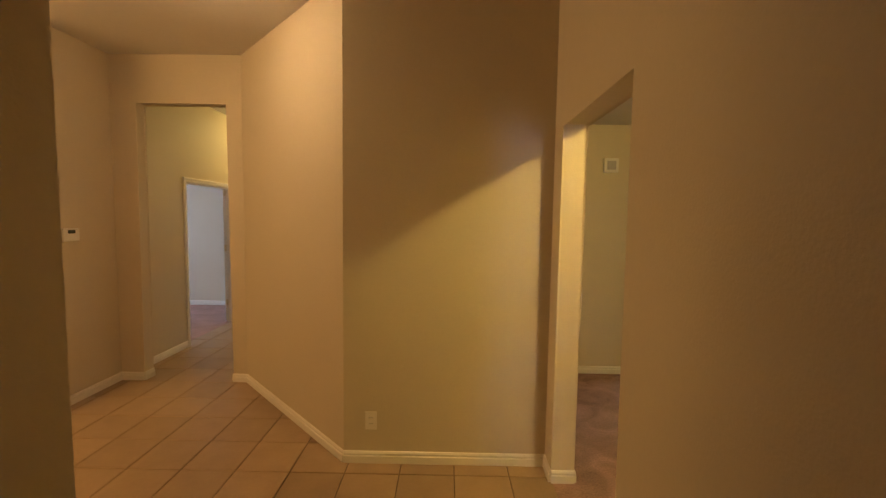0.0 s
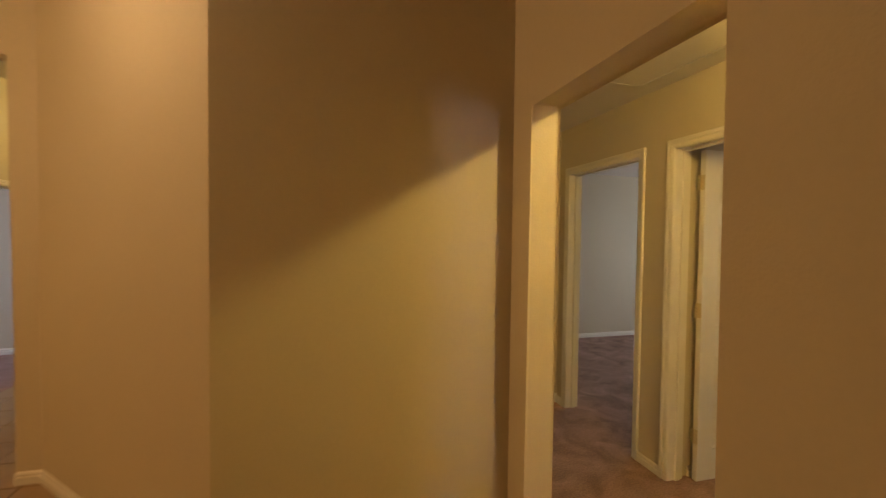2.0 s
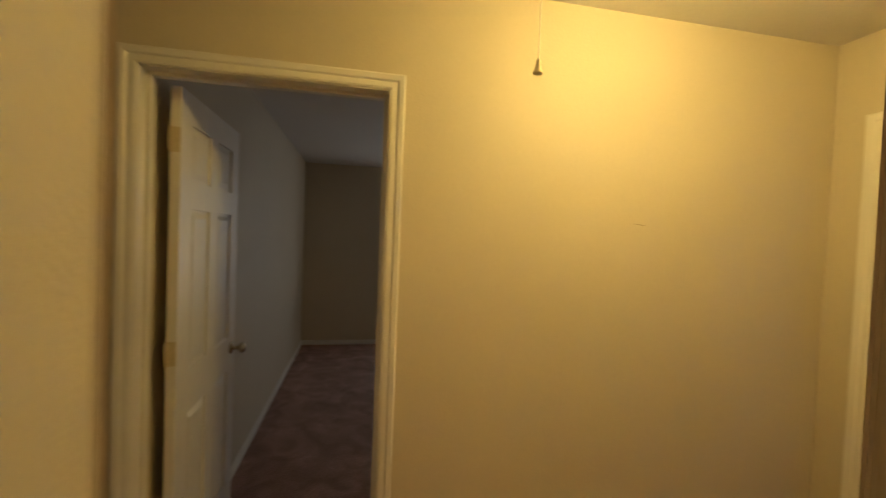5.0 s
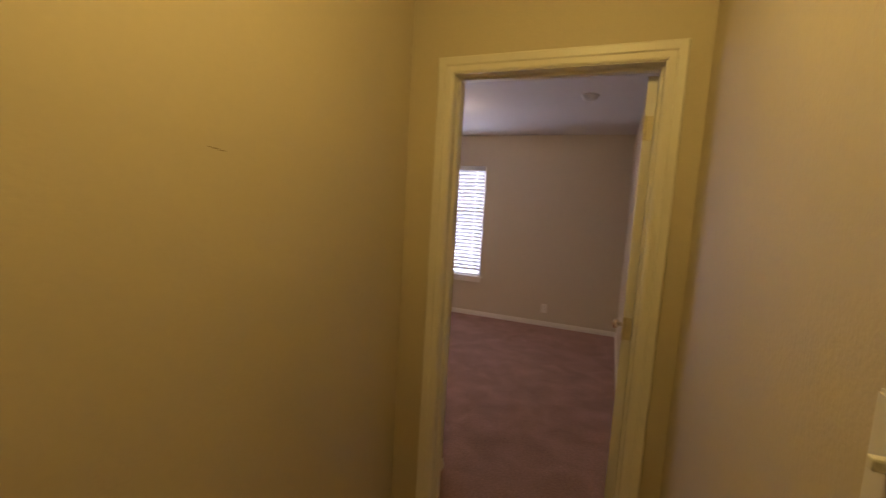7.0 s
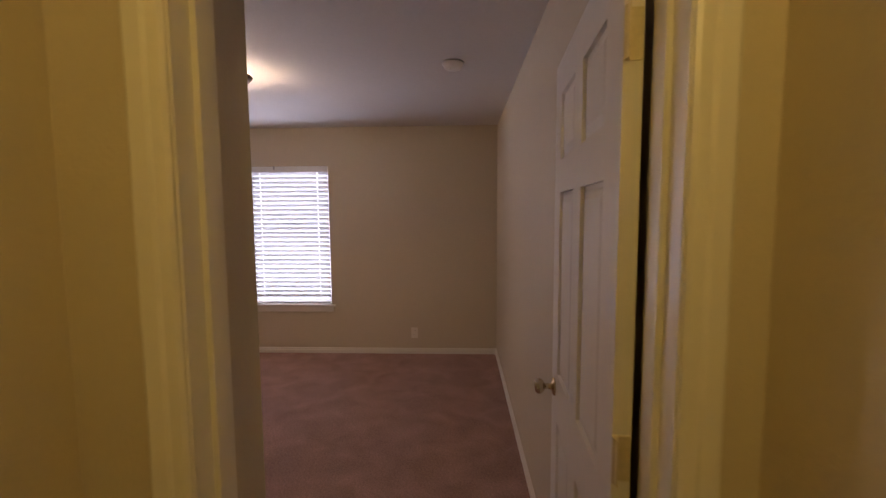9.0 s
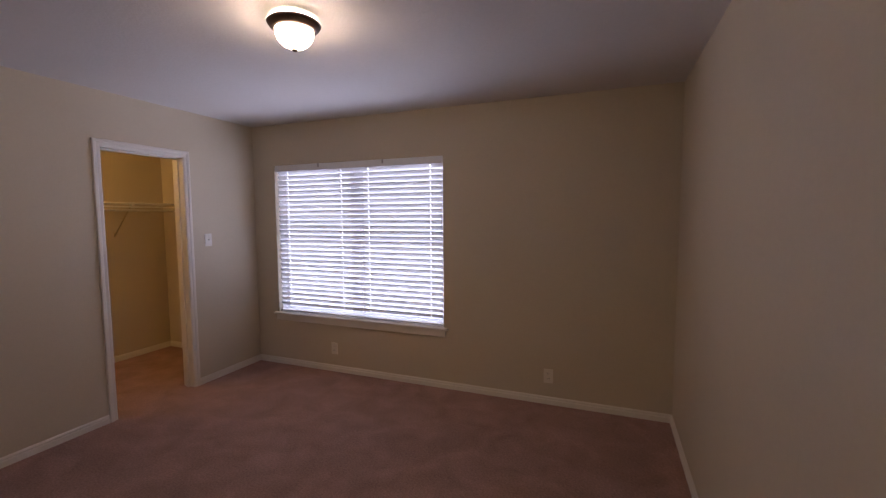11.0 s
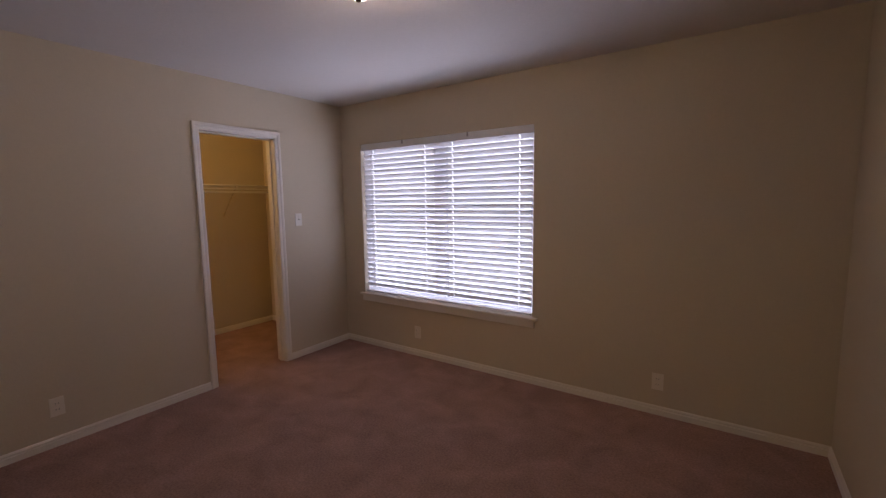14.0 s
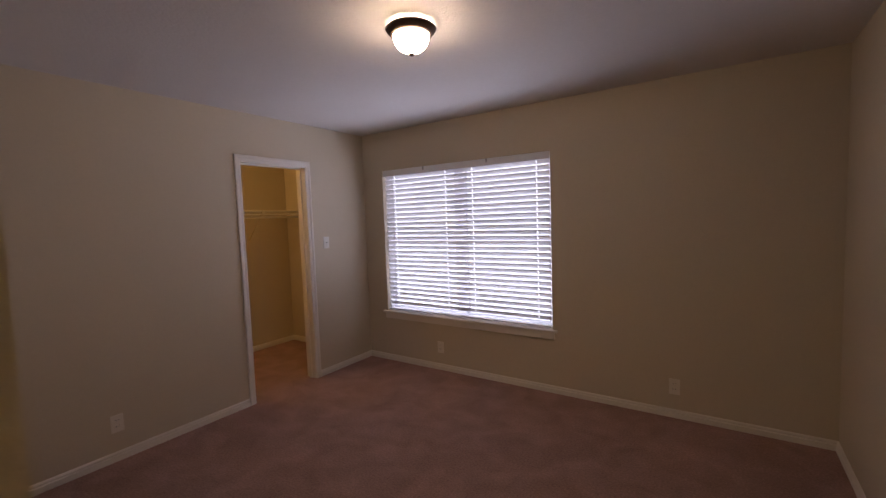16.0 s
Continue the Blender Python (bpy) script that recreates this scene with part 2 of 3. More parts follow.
wall("wall_vestibule_east", "x", EX, 1.36, -2.66, 1.73, H, [(-0.555 - JB, 0.240 + JB, 0, 2.045 + JB), (0.551 - JB, 1.386 + JB, 0, 2.045 + JB)])
wall("wall_vestibule_north", "y", 1.61, 1.73, 0.10, EX - 0.028, H, by=FO)
wall("wall_vestibule_south", "y", -2.66, -2.54, 0.06, EX, H, [(0.278 - JB, 1.052 + JB, 0, 2.045 + JB)])
wall("wall_bedroom_north", "y", -2.66, -2.54, 1.36, 5.74, H)
wall("wall_alcove", "x", 1.185, 1.305, -3.04, -2.66, H, label="beige painted wall end beside the bedroom door", soft=0.016)
wall("wall_bedroom_front", "y", -3.04, -2.92, 1.305, 4.145, H)
wall("wall_bedroom_south", "y", -6.515, -6.395, 0.225, 5.66, H, [(2.03, 3.87, 0.545, 2.05)])
wall("wall_bedroom_east", "x", 4.145, 4.265, -6.395, -2.66, H, [(-5.605 - JB, -4.970 + JB, 0, 2.045 + JB)])
wall("wall_closet_east", "x", 5.54, 5.66, -6.395, -2.66, H)
wall("wall_closet_north", "y", -4.2, -4.08, 4.265, 5.54, H)
wall("wall_rooms_east", "x", 5.62, 5.74, -2.54, 0.29, H, [(-2.45, -1.45, 0.7, 2.1)])
wall("wall_room_east", "x", 5.62, 5.74, 0.29, 3.77, H, [(1.6, 3.0, 0.7, 2.1)])
wall("wall_rooms_middle", "y", 0.262, 0.372, 1.36, 5.62, H)
wall("wall_room_north", "y", 3.65, 3.77, 1.36, 5.62, H)
wall("wall_room_west", "x", 1.24, 1.36, 1.73, 3.77, H)
wall("wall_study_north", "y", 4.5, 4.62, -6.9, -3.76, H_FOYER, by=FO)
wall("wall_study_south", "y", 1.0, 1.12, -6.9, -3.76, H_FOYER, by=FO)
wall("wall_study_west", "x", -7.02, -6.9, 1.0, 4.62, H_FOYER, [(2.5, 3.9, 0.7, 2.1)], by=FO)


def slab(name, poly, z0, z1, mat, label, category):
    bm = bmesh.new()
    prism(bm, poly, z0, z1)
    return thing(name, bm, mat, label, category, "structure")


def rect(x0, x1, y0, y1):
    return [(x0, y0), (x1, y0), (x1, y1), (x0, y1)]


slab("ceiling", rect(-7.02, 0.12, -4.2, 1.25), H_FOYER, H_FOYER + 0.1, CEILING, "off-white textured foyer ceiling", "ceiling")
slab("ceiling_hall", rect(-3.592, -2.335, 1.293, 5.45), H_HALL, H_HALL + 0.08, CEILING, "off-white hallway ceiling", "ceiling")
slab("ceiling_vestibule", rect(0.10, 1.36, -2.60, 1.73), H, H + 0.1, CEILING, "off-white vestibule ceiling", "ceiling")
slab("ceiling_bedroom", rect(0.15, 5.66, -6.515, -2.60), H, H + 0.1, CEILING, "off-white textured bedroom ceiling", "ceiling")
slab("ceiling_rooms", rect(1.36, 5.74, -2.60, 3.77), H, H + 0.1, CEILING, "off-white ceiling", "ceiling")
slab("ceiling_study", rect(-7.02, -3.76, 1.0, 4.62), 2.45, 2.55, CEILING, "off-white ceiling", "ceiling")

slab("floor", rect(-3.76, 0.045, -4.2, 5.62), -0.06, -0.006, GROUT, "brown grout bed under beige floor tiles", "floor")
slab("carpet_rooms", rect(0.045, 5.74, -2.60, 3.77), -0.06, 0.0, WORN, "stained mauve-brown cut pile carpet", "carpet")
slab("carpet_bedroom", rect(0.045, 5.74, -6.515, -2.60), -0.06, 0.0, CARPET, "mauve-brown cut pile carpet", "carpet")
slab("carpet_living", rect(-7.02, -3.76, -4.2, 0.95), -0.06, 0.0, CARPET, "mauve-brown cut pile carpet", "carpet")
slab("carpet_study", rect(-7.02, -3.70, 1.0, 4.62), -0.06, 0.001, CARPET, "mauve-brown cut pile carpet", "carpet")

GROUND = material("dry_ground", (0.22, 0.2, 0.15), 0.95, spots=0.3, spot_scale=0.4, grain=0.2, grain_scale=12)
slab("ground", rect(-400, 400, -400, 400), -0.5, -0.25, GROUND, "dry ground outside the house", "ground")


# ---- trim ----
def baseboard(p, q, inward, tall=0.075, name="baseboard"):
    """A moulded board along a wall from p to q; inward: the way into the room."""
    p, q, n = Vector((*p, 0)), Vector((*q, 0)), Vector((*inward, 0)).normalized()
    k = tall / 0.082
    prof = [(d, z * k) for d, z in ((0, 0), (0.014, 0), (0.014, 0.046), (0.012, 0.050), (0.006, 0.052), (0.006, 0.057), (0.011, 0.060), (0.011, 0.068), (0.006, 0.078), (0.002, 0.082), (0, 0.082))]
    bm = bmesh.new()
    a = [bm.verts.new(p + n * (d + 0.0005) + Vector((0, 0, z))) for d, z in prof]
    b = [bm.verts.new(q + n * (d + 0.0005) + Vector((0, 0, z))) for d, z in prof]
    bm.faces.new(a)
    bm.faces.new(b[::-1])
    for i in range(len(prof)):
        j = (i + 1) % len(prof)
        bm.faces.new((a[i], b[i], b[j], a[j]))
    return thing(name, bm, TRIM, "white moulded wooden baseboard", "baseboard", "structure")


S2 = 2 ** -0.5
FOYER_RUNS = (
        ((-1.247, 0), (0, 0), (0, -1)), 
        ((-1.247, 0), (-2.448, 1.235), (-S2, -S2)), ((-2.448, 1.235), (-2.575, 1.235), (0, -1)), ((-2.575, 1.235), (-2.575, 1.355), (-1, 0)),
        ((-3.62, 1.235), (-3.405, 1.235), (0, -1)), ((-3.405, 1.235), (-3.405, 1.355), (1, 0)), ((-3.62, 0.42), (-3.62, 1.235), (1, 0)),
        ((-3.62, 1.355), (-3.62, 2.222), (1, 0)), ((-3.62, 3.46), (-3.62, 5.5), (1, 0)), ((-2.363, 1.355), (-2.363, 5.5), (-1, 0)),
        ((-1.648, -1.43), (-1.648, -3.9), (1, 0)), ((-1.758, -1.42), (-1.658, -1.42), (0, 1)),
        ((0.155, 1.61), (EX - 0.028, 1.61), (0, -1)), ((-6.9, 4.5), (-3.76, 4.5), (0, -1)), ((-6.9, 1.12), (-6.9, 4.5), (1, 0)))
for p, q, n in (((0, 0), (0, -0.165), (-1, 0)), ((0, -0.165), (OT, -0.165), (0, -1)), ((0, -1.092), (0, -3.85), (-1, 0)),
                ((0, -1.092), (OT, -1.092), (0, 1)), ((OT, -1.092), (OT, -2.46), (1, 0)), ((OT, -0.165), (OT, 1.61), (1, 0))):
    baseboard(p, q, n, 0.075).matrix_world = OPEN
for p, q, n in FOYER_RUNS:
    baseboard((p[0] + FO[0], p[1] + FO[1]), (q[0] + FO[0], q[1] + FO[1]), n, 0.075)
for p, q, n in (
        ((EX, 1.446), (EX, 1.548), (-1, 0)),
        ((EX, 0.299), (EX, 0.491), (-1, 0)), ((EX, -0.615), (EX, -2.54), (-1, 0)), ((1.12, -2.54), (EX, -2.54), (0, 1)),
        ((0.225, -2.66), (0.225, -6.395), (1, 0)), ((0.225, -6.395), (4.145, -6.395), (0, 1)), ((4.145, -6.395), (4.145, -5.667), (-1, 0)),
        ((4.145, -4.909), (4.145, -3.04), (-1, 0)), ((1.12, -2.66), (1.185, -2.66), (0, -1)), ((1.185, -2.66), (1.185, -3.028), (-1, 0)), ((1.20, -3.04), (4.145, -3.04), (0, -1)),
        ((5.54, -6.395), (5.54, -4.2), (-1, 0)), ((4.265, -6.395), (5.54, -6.395), (0, 1)), ((4.265, -4.2), (5.54, -4.2), (0, -1)),
        ((1.42, 0.262), (5.62, 0.262), (0, -1)), ((5.62, -2.54), (5.62, 0.262), (-1, 0)), ((1.36, 3.65), (5.62, 3.65), (0, -1)), ((5.62, 0.372), (5.62, 3.65), (-1, 0))):
    baseboard(p, q, n, 0.062)


def casing(name, parent, m, width, height, trim=0.058):
    """Moulded casing round an opening 'width' wide; in its own frame x runs along the wall, y out of it."""
    prof = [(0.004, 0), (0.004, 0.008), (0.012, 0.011), (0.030, 0.011), (0.036, 0.016), (trim - 0.006, 0.018), (trim, 0.014), (trim, 0)]
    bm = bmesh.new()
    rows = []
    for d, h in prof:
        rows.append([bm.verts.new(c) for c in ((-d, h, 0), (-d, h, height + d), (width + d, h, height + d), (width + d, h, 0))])
    for i in range(len(prof)):
        a, b = rows[i], rows[(i + 1) % len(prof)]
        for k in range(3):
            bm.faces.new((a[k], a[k + 1], b[k + 1], b[k]))
    bm.faces.new([r[0] for r in rows])
    bm.faces.new([r[3] for r in rows][::-1])
    return part(name, bm, TRIM, parent, turn=m)


def lining(parent, width, height, depth, stop):
    """Jambs, head and stop of a door frame: x along the wall, y from one face (0) through to the other (-depth)."""
    for name, x0, x1, z0, z1 in (("jamb", -JB, 0, 0, height + JB), ("jamb", width, width + JB, 0, height + JB), ("head_jamb", 0, width, height, height + JB)):
        bm = bmesh.new()
        box(bm, x0, x1, -depth - 0.001, 0.001, z0, z1)
        part(name, bm, TRIM, parent)
    if stop is not None:
        bm = bmesh.new()
        box(bm, 0, 0.011, stop - 0.035, stop, 0, height)
        box(bm, width - 0.011, width, stop - 0.035, stop, 0, height)
        box(bm, 0.011, width - 0.011, stop - 0.035, stop, height - 0.011, height)
        part("door_stop", bm, TRIM, parent)


def door_leaf(parent, width, height, m, knobs=(1, -1)):
    """A six-panel leaf, hinged at x = 0, y = 0, 35 mm thick towards -y; m puts it in place."""
    t = 0.035
    leaf = holder("door_leaf", m, "", "")
    leaf.parent = parent
    for key in ("label", "category"):
        if key in leaf:
            del leaf[key]
    st, mid = 0.112, 0.10
    z_rows = [(0.20, 0.80), (0.97, 1.60), (1.71, height - 0.115)]
    xs = [(st, (width - mid) / 2), ((width + mid) / 2, width - st)]
    bm = bmesh.new()
    box(bm, 0, st, -t, 0, 0.012, height)
    box(bm, width - st, width, -t, 0, 0.012, height)
    box(bm, (width - mid) / 2, (width + mid) / 2, -t, 0, z_rows[0][0], z_rows[2][1])
    for z0, z1 in ((0.012, 0.20), (0.80, 0.97), (1.60, 1.71), (height - 0.115, height)):
        if z0 in (0.80, 1.60):
            for x0, x1 in xs:
                box(bm, x0, x1, -t, 0, z0, z1)
        else:
            box(bm, st, width - st, -t, 0, z0, z1)
    part("stile_frame", bm, DOOR, leaf)
    for x0, x1 in xs:
        for z0, z1 in z_rows:
            bm = bmesh.new()
            r = 0.034
            for s, y0, y1 in ((1, -0.011, -0.003), (-1, -t + 0.011, -t + 0.003)):
                o = [bm.verts.new(c) for c in ((x0, y0, z0), (x1, y0, z0), (x1, y0, z1), (x0, y0, z1))]
                g = [bm.verts.new(c) for c in ((x0 + 0.012, y0, z0 + 0.012), (x1 - 0.012, y0, z0 + 0.012), (x1 - 0.012, y0, z1 - 0.012), (x0 + 0.012, y0, z1 - 0.012))]
                n = [bm.verts.new(c) for c in ((x0 + r, y1, z0 + r), (x1 - r, y1, z0 + r), (x1 - r, y1, z1 - r), (x0 + r, y1, z1 - r))]
                for i in range(4):
                    j = (i + 1) % 4
                    bm.faces.new((o[i], o[j], g[j], g[i]))
                    bm.faces.new((g[i], g[j], n[j], n[i]))
                bm.faces.new(n)
            part("panel", bm, DOOR, leaf)
    bm = bmesh.new()
    kx, kz = width - 0.062, 0.908
    prof = [(0, 0), (0.032, 0), (0.032, 0.004), (0.026, 0.008), (0.011, 0.011), (0.010, 0.034), (0.020, 0.040), (0.027, 0.050), (0.027, 0.060), (0.020, 0.069), (0.0, 0.072)]
    for sgn in knobs:
        y = 0.0 if sgn == 1 else -t
        sub = bmesh.new()
        lathe(sub, prof, 20)
        sub.transform(Matrix.Translation((kx, y, kz)) @ Matrix.Rotation(radians(-90 * sgn), 4, "X"))
        me = bpy.data.meshes.new("tmp")
        sub.to_mesh(me)
        sub.free()
        bm.from_mesh(me)
        bpy.data.meshes.remove(me)
    part("door_knob", bm, BRASS, leaf, "round polished brass door knob", smooth=True)
    for z in (0.24, 1.02, 1.80):
        bm = bmesh.new()
        tube(bm, (-0.008, -0.004, z), (-0.008, -0.004, z + 0.09), 0.006, 10)
        box(bm, -0.0025, -0.0003, -0.033, -0.002, z, z + 0.09)
        box(bm, -0.022, -0.008, -0.0055, -0.0025, z, z + 0.09)
        part("hinge", bm, HINGE, leaf, "painted-over brass butt hinge")
    return leaf


def doorway(name, m, width, height, depth, label, stop=-0.05, both=True, leaf=None, trim=0.058, knobs=(1, -1), leaf_width=None):
    """A framed doorway. In its own frame x runs along the wall, y points out of the face it is seen from."""
    ob = holder(name, m, label, "door", "structure")
    lining(ob, width, height, depth, stop)
    casing("casing", ob, Matrix(), width, height, trim)
    if both:
        back = Matrix.Translation((width, -depth, 0)) @ Matrix.Rotation(math.pi, 4, "Z")
        casing("casing", ob, back, width, height, trim)
    if leaf is not None:
        door_leaf(ob, leaf_width or width - 0.006, height - 0.008, leaf, knobs)
    return ob


# bedroom door: seen from the vestibule, its leaf stands open against the bedroom's wall
doorway("door_1", pose(0.278, -2.54, 0), 0.774, 2.045, 0.12, "white framed doorway with a six-panel door standing open", leaf=pose(0.045, -0.135, 0, 0, 0, -94), knobs=(1,), trim=0.066)
# room with the door ajar along its wall
doorway("door_2", pose(EX, -0.555, 0, 0, 0, 90), 0.795, 2.045, 0.11, "white framed doorway with a six-panel door standing open", leaf=pose(0.764, -0.156, 0, 0, 0, -90), leaf_width=0.735, knobs=(-1,))
doorway("door_3", pose(EX, 0.551, 0, 0, 0, 90), 0.835, 2.045, 0.11, "white framed doorway without a visible leaf")
doorway("door_4", pose(4.145, -5.605, 0, 0, 0, 90), 0.635, 2.045, 0.12, "white framed closet doorway")
doorway("door_5", pose(-3.592, 3.338, 0, 0, 0, -90), 1.12, 1.90, 0.14, "wide white framed doorway with a door folded back", leaf=pose(0.018, -0.165, 0, 0, 0, 199), leaf_width=0.84)


# ---- window ----
def window(name, x0, x1, z0, z1, m, mullion=True, label="white vinyl window"):
    """Frame, sashes and panes: x along the wall, y outward, z up."""
    ob = holder(name, m, label, "window", "structure")
    f = 0.045
    bm = bmesh.new()
    box(bm, x0, x0 + f, 0.06, 0.12, z0, z1)
    box(bm, x1 - f, x1, 0.06, 0.12, z0, z1)
    box(bm, x0 + f, x1 - f, 0.06, 0.12, z0, z0 + f)
    box(bm, x0 + f, x1 - f, 0.06, 0.12, z1 - f, z1)
    part("window_frame", bm, VINYL, ob)
    mid = (x0 + x1) / 2
    halves = [(x0 + f, mid - 0.055), (mid + 0.055, x1 - f)] if mullion else [(x0 + f, x1 - f)]
    if mullion:
        bm = bmesh.new()
        box(bm, mid - 0.055, mid + 0.055, 0.055, 0.12, z0 + f, z1 - f)
        part("mullion", bm, VINYL, ob)
    zm = (z0 + z1) / 2
    for a, b in halves:
        bm = bmesh.new()
        box(bm, a, b, 0.065, 0.105, zm - 0.015, zm + 0.015)
        part("meeting_rail", bm, VINYL, ob)
        for p, q in ((z0 + f, zm - 0.015), (zm + 0.015, z1 - f)):
            bm = bmesh.new()
            box(bm, a, b, 0.088, 0.092, p, q)
            pane = part("pane", bm, GLASS, ob)
            pane.visible_shadow = False
    return ob


window("window_1", 0, 1.84, 0.545, 2.05, pose(3.87, -6.395, 0, 0, 0, 180), label="white vinyl twin window behind closed blinds")
window("window_2", 0, 1.4, 0.7, 2.1, pose(5.62, 3.0, 0, 0, 0, -90))
window("window_3", 0, 1.0, 0.7, 2.1, pose(5.62, -1.45, 0, 0, 0, -90))
window("window_4", 0, 1.4, 0.7, 2.1, pose(-6.9, 2.5, 0, 0, 0, 90))

sill = holder("window_sill", pose(0, 0, 0), "white painted wooden window stool and apron", "window sill", "structure")
bm = bmesh.new()
box(bm, 1.985, 3.915, -6.45, -6.360, 0.525, 0.547)
rounded(bm, 0.006)
part("stool", bm, TRIM, sill)
bm = bmesh.new()
box(bm, 2.01, 3.89, -6.3945, -6.377, 0.465, 0.5245)
rounded(bm, 0.004)
part("apron", bm, TRIM, sill)

# blinds
blind = holder("venetian_blind", pose(0, 0, 0), "white two-inch slatted blind, half open, in the window", "blind")
bm = bmesh.new()
box(bm, 2.034, 3.866, -6.407, -6.396, 1.985, 2.048)
rounded(bm, 0.003)
part("valance", bm, SLAT, blind, "white valance strip")
bm = bmesh.new()
box(bm, 2.045, 3.855, -6.447, -6.408, 2.0, 2.045)
part("headrail", bm, SLAT, blind)
for x in (2.62, 3.33):
    bm = bmesh.new()
    box(bm, x - 0.008, x + 0.008, -6.3958, -6.394, 2.012, 2.049)
    part("valance_clip", bm, GRILLE, blind, "small clear valance clip")
SLATS, PITCH, TILT = 28, 0.0495, -53
slat_bm = bmesh.new()
ROUTES = (-0.79, -0.16, 0.14, 0.78)
_x = -0.905
for r in ROUTES:
    box(slat_bm, _x, r - 0.004, -0.025, 0.025, -0.0014, 0.0014)
    for y in (-0.025, 0.014):
        box(slat_bm, r - 0.004, r + 0.004, y, y + 0.011, -0.0014, 0.0014)
    _x = r + 0.004
box(slat_bm, _x, 0.905, -0.025, 0.025, -0.0014, 0.0014)
slat_me = finish(slat_bm, "slat", SLAT)
for i in range(SLATS):
    ob = new("slat", slat_me)
    ob.matrix_world = pose(2.95, -6.428, 1.972 - i * PITCH, -TILT + random.uniform(-1.5, 1.5), random.uniform(-0.08, 0.08), 0)
    ob.parent = blind
bm = bmesh.new()
box(bm, 2.045, 3.855, -6.452, -6.404, 0.556, 0.574)
rounded(bm, 0.004)
part("bottom_rail", bm, SLAT, blind)
for x in (2.16, 2.79, 3.09, 3.73):
    bm = bmesh.new()
    for y in (-6.4005, -6.4555):
        tube(bm, (x, y, 0.57), (x, y, 2.0), 0.0011, 6)
    part("ladder_cord", bm, SLAT, blind)


# ---- lamps ----
def dome_lamp(name, at, glass, label, ring=0.165, drop=0.02, group=""):
    ob = holder(name, pose(*at), label, "ceiling lamp", "", group)
    bm = bmesh.new()
    r = ring
    lathe(bm, [(r - 0.03, -drop), (r - 0.008, -drop - 0.002), (r, -drop - 0.010), (r - 0.006, -drop - 0.020), (r - 0.020, -drop - 0.034), (r - 0.032, -drop - 0.040), (r - 0.045, -drop - 0.034), (r - 0.03, -drop)], 48)
    part("trim_ring", bm, BRONZE, ob, "dark bronze ring", smooth=True)
    bm = bmesh.new()
    prof = [(r - 0.036, -drop - 0.030)]
    for k in range(9):
        a = k / 8 * math.pi / 2
        prof.append(((r - 0.036) * math.cos(a), -drop - 0.045 - 0.075 * math.sin(a)))
    prof[-1] = (0, prof[-1][1])
    lathe(bm, prof, 48)
    part("glass_dome", bm, glass, ob, "lit frosted glass dome", smooth=True)
    bm = bmesh.new()
    lathe(bm, [(0, 0), (0.012, -0.002), (0.014, -0.008), (0.008, -0.014), (0, -0.016)], 16, (0, 0, -drop - 0.119))
    part("finial", bm, BRONZE, ob, smooth=True)
    for k in range(3):
        a = radians(30 + 120 * k)
        bm = bmesh.new()
        tube(bm, (0.04 * math.cos(a), 0.04 * math.sin(a), 0), (0.04 * math.cos(a), 0.04 * math.sin(a), -drop - 0.05), 0.006, 8)
        part("mount", bm, BRONZE, ob)
    return ob


dome_lamp("foyer_lamp", (-2.07, -0.20, H_FOYER), GLOW_WARM, "lit frosted dome lamp on the foyer ceiling")
dome_lamp("ceiling_lamp", (2.085, -4.64, H), GLOW, "lit frosted dome lamp with a bronze ring on the bedroom ceiling", ring=0.122, drop=0.016)


def lamp_holder(at, drop):
    ob = holder("lamp_holder", pose(*at), "white porcelain lamp holder with a bare bulb on the ceiling", "ceiling lamp")
    bm = bmesh.new()
    lathe(bm, [(0, 0), (0.055, 0), (0.055, -0.012), (0.03, -0.03), (0.024, -drop), (0, -drop)], 28)
    part("socket", bm, PLASTIC, ob, smooth=True)


lamp_holder((0.54, -1.38, H), 0.115)
lamp_holder((4.95, -4.75, H), 0.07)


# ---- plates and small fixtures ----
def plate(name, m, kind, label, category):
    """An outlet or switch plate: x to its right, y out of the wall."""
    ob = holder(name, m, label, category, "", "wall outlets" if kind == "outlet" else "light switches")
    tone = ALMOND if kind == "outlet" else PLASTIC
    bm = bmesh.new()
    box(bm, -0.036, 0.036, 0.0005, 0.006, -0.058, 0.058)
    bmesh.ops.bevel(bm, geom=[e for e in bm.edges if all(v.co.y > 0.004 for v in e.verts)], offset=0.003, segments=2, affect="EDGES")
    part("cover", bm, tone, ob)
    if kind == "outlet":
        for z in (-0.0195, 0.0195):
            bm = bmesh.new()
            box(bm, -0.017, 0.017, 0.006, 0.0078, z - 0.0135, z + 0.0135)
            s = part("socket", bm, tone, ob)
            bm = bmesh.new()
            box(bm, -0.0085, -0.006, 0.0078, 0.0083, z - 0.002, z + 0.007)
            box(bm, 0.006, 0.0085, 0.0078, 0.0083, z - 0.002, z + 0.007)
            part("slot", bm, DARK, s)
    else:
        bm = bmesh.new()
        box(bm, -0.0055, 0.0055, 0.004, 0.020, -0.004, 0.008)
        rounded(bm, 0.002)
        part("toggle", bm, tone, ob)
    for z in (-0.03, 0.03) if kind != "outlet" else (0.0,):
        bm = bmesh.new()
        tube(bm, (0, 0.0055, z), (0, 0.0072, z), 0.0032, 10)
        part("screw", bm, tone, ob)
    return ob


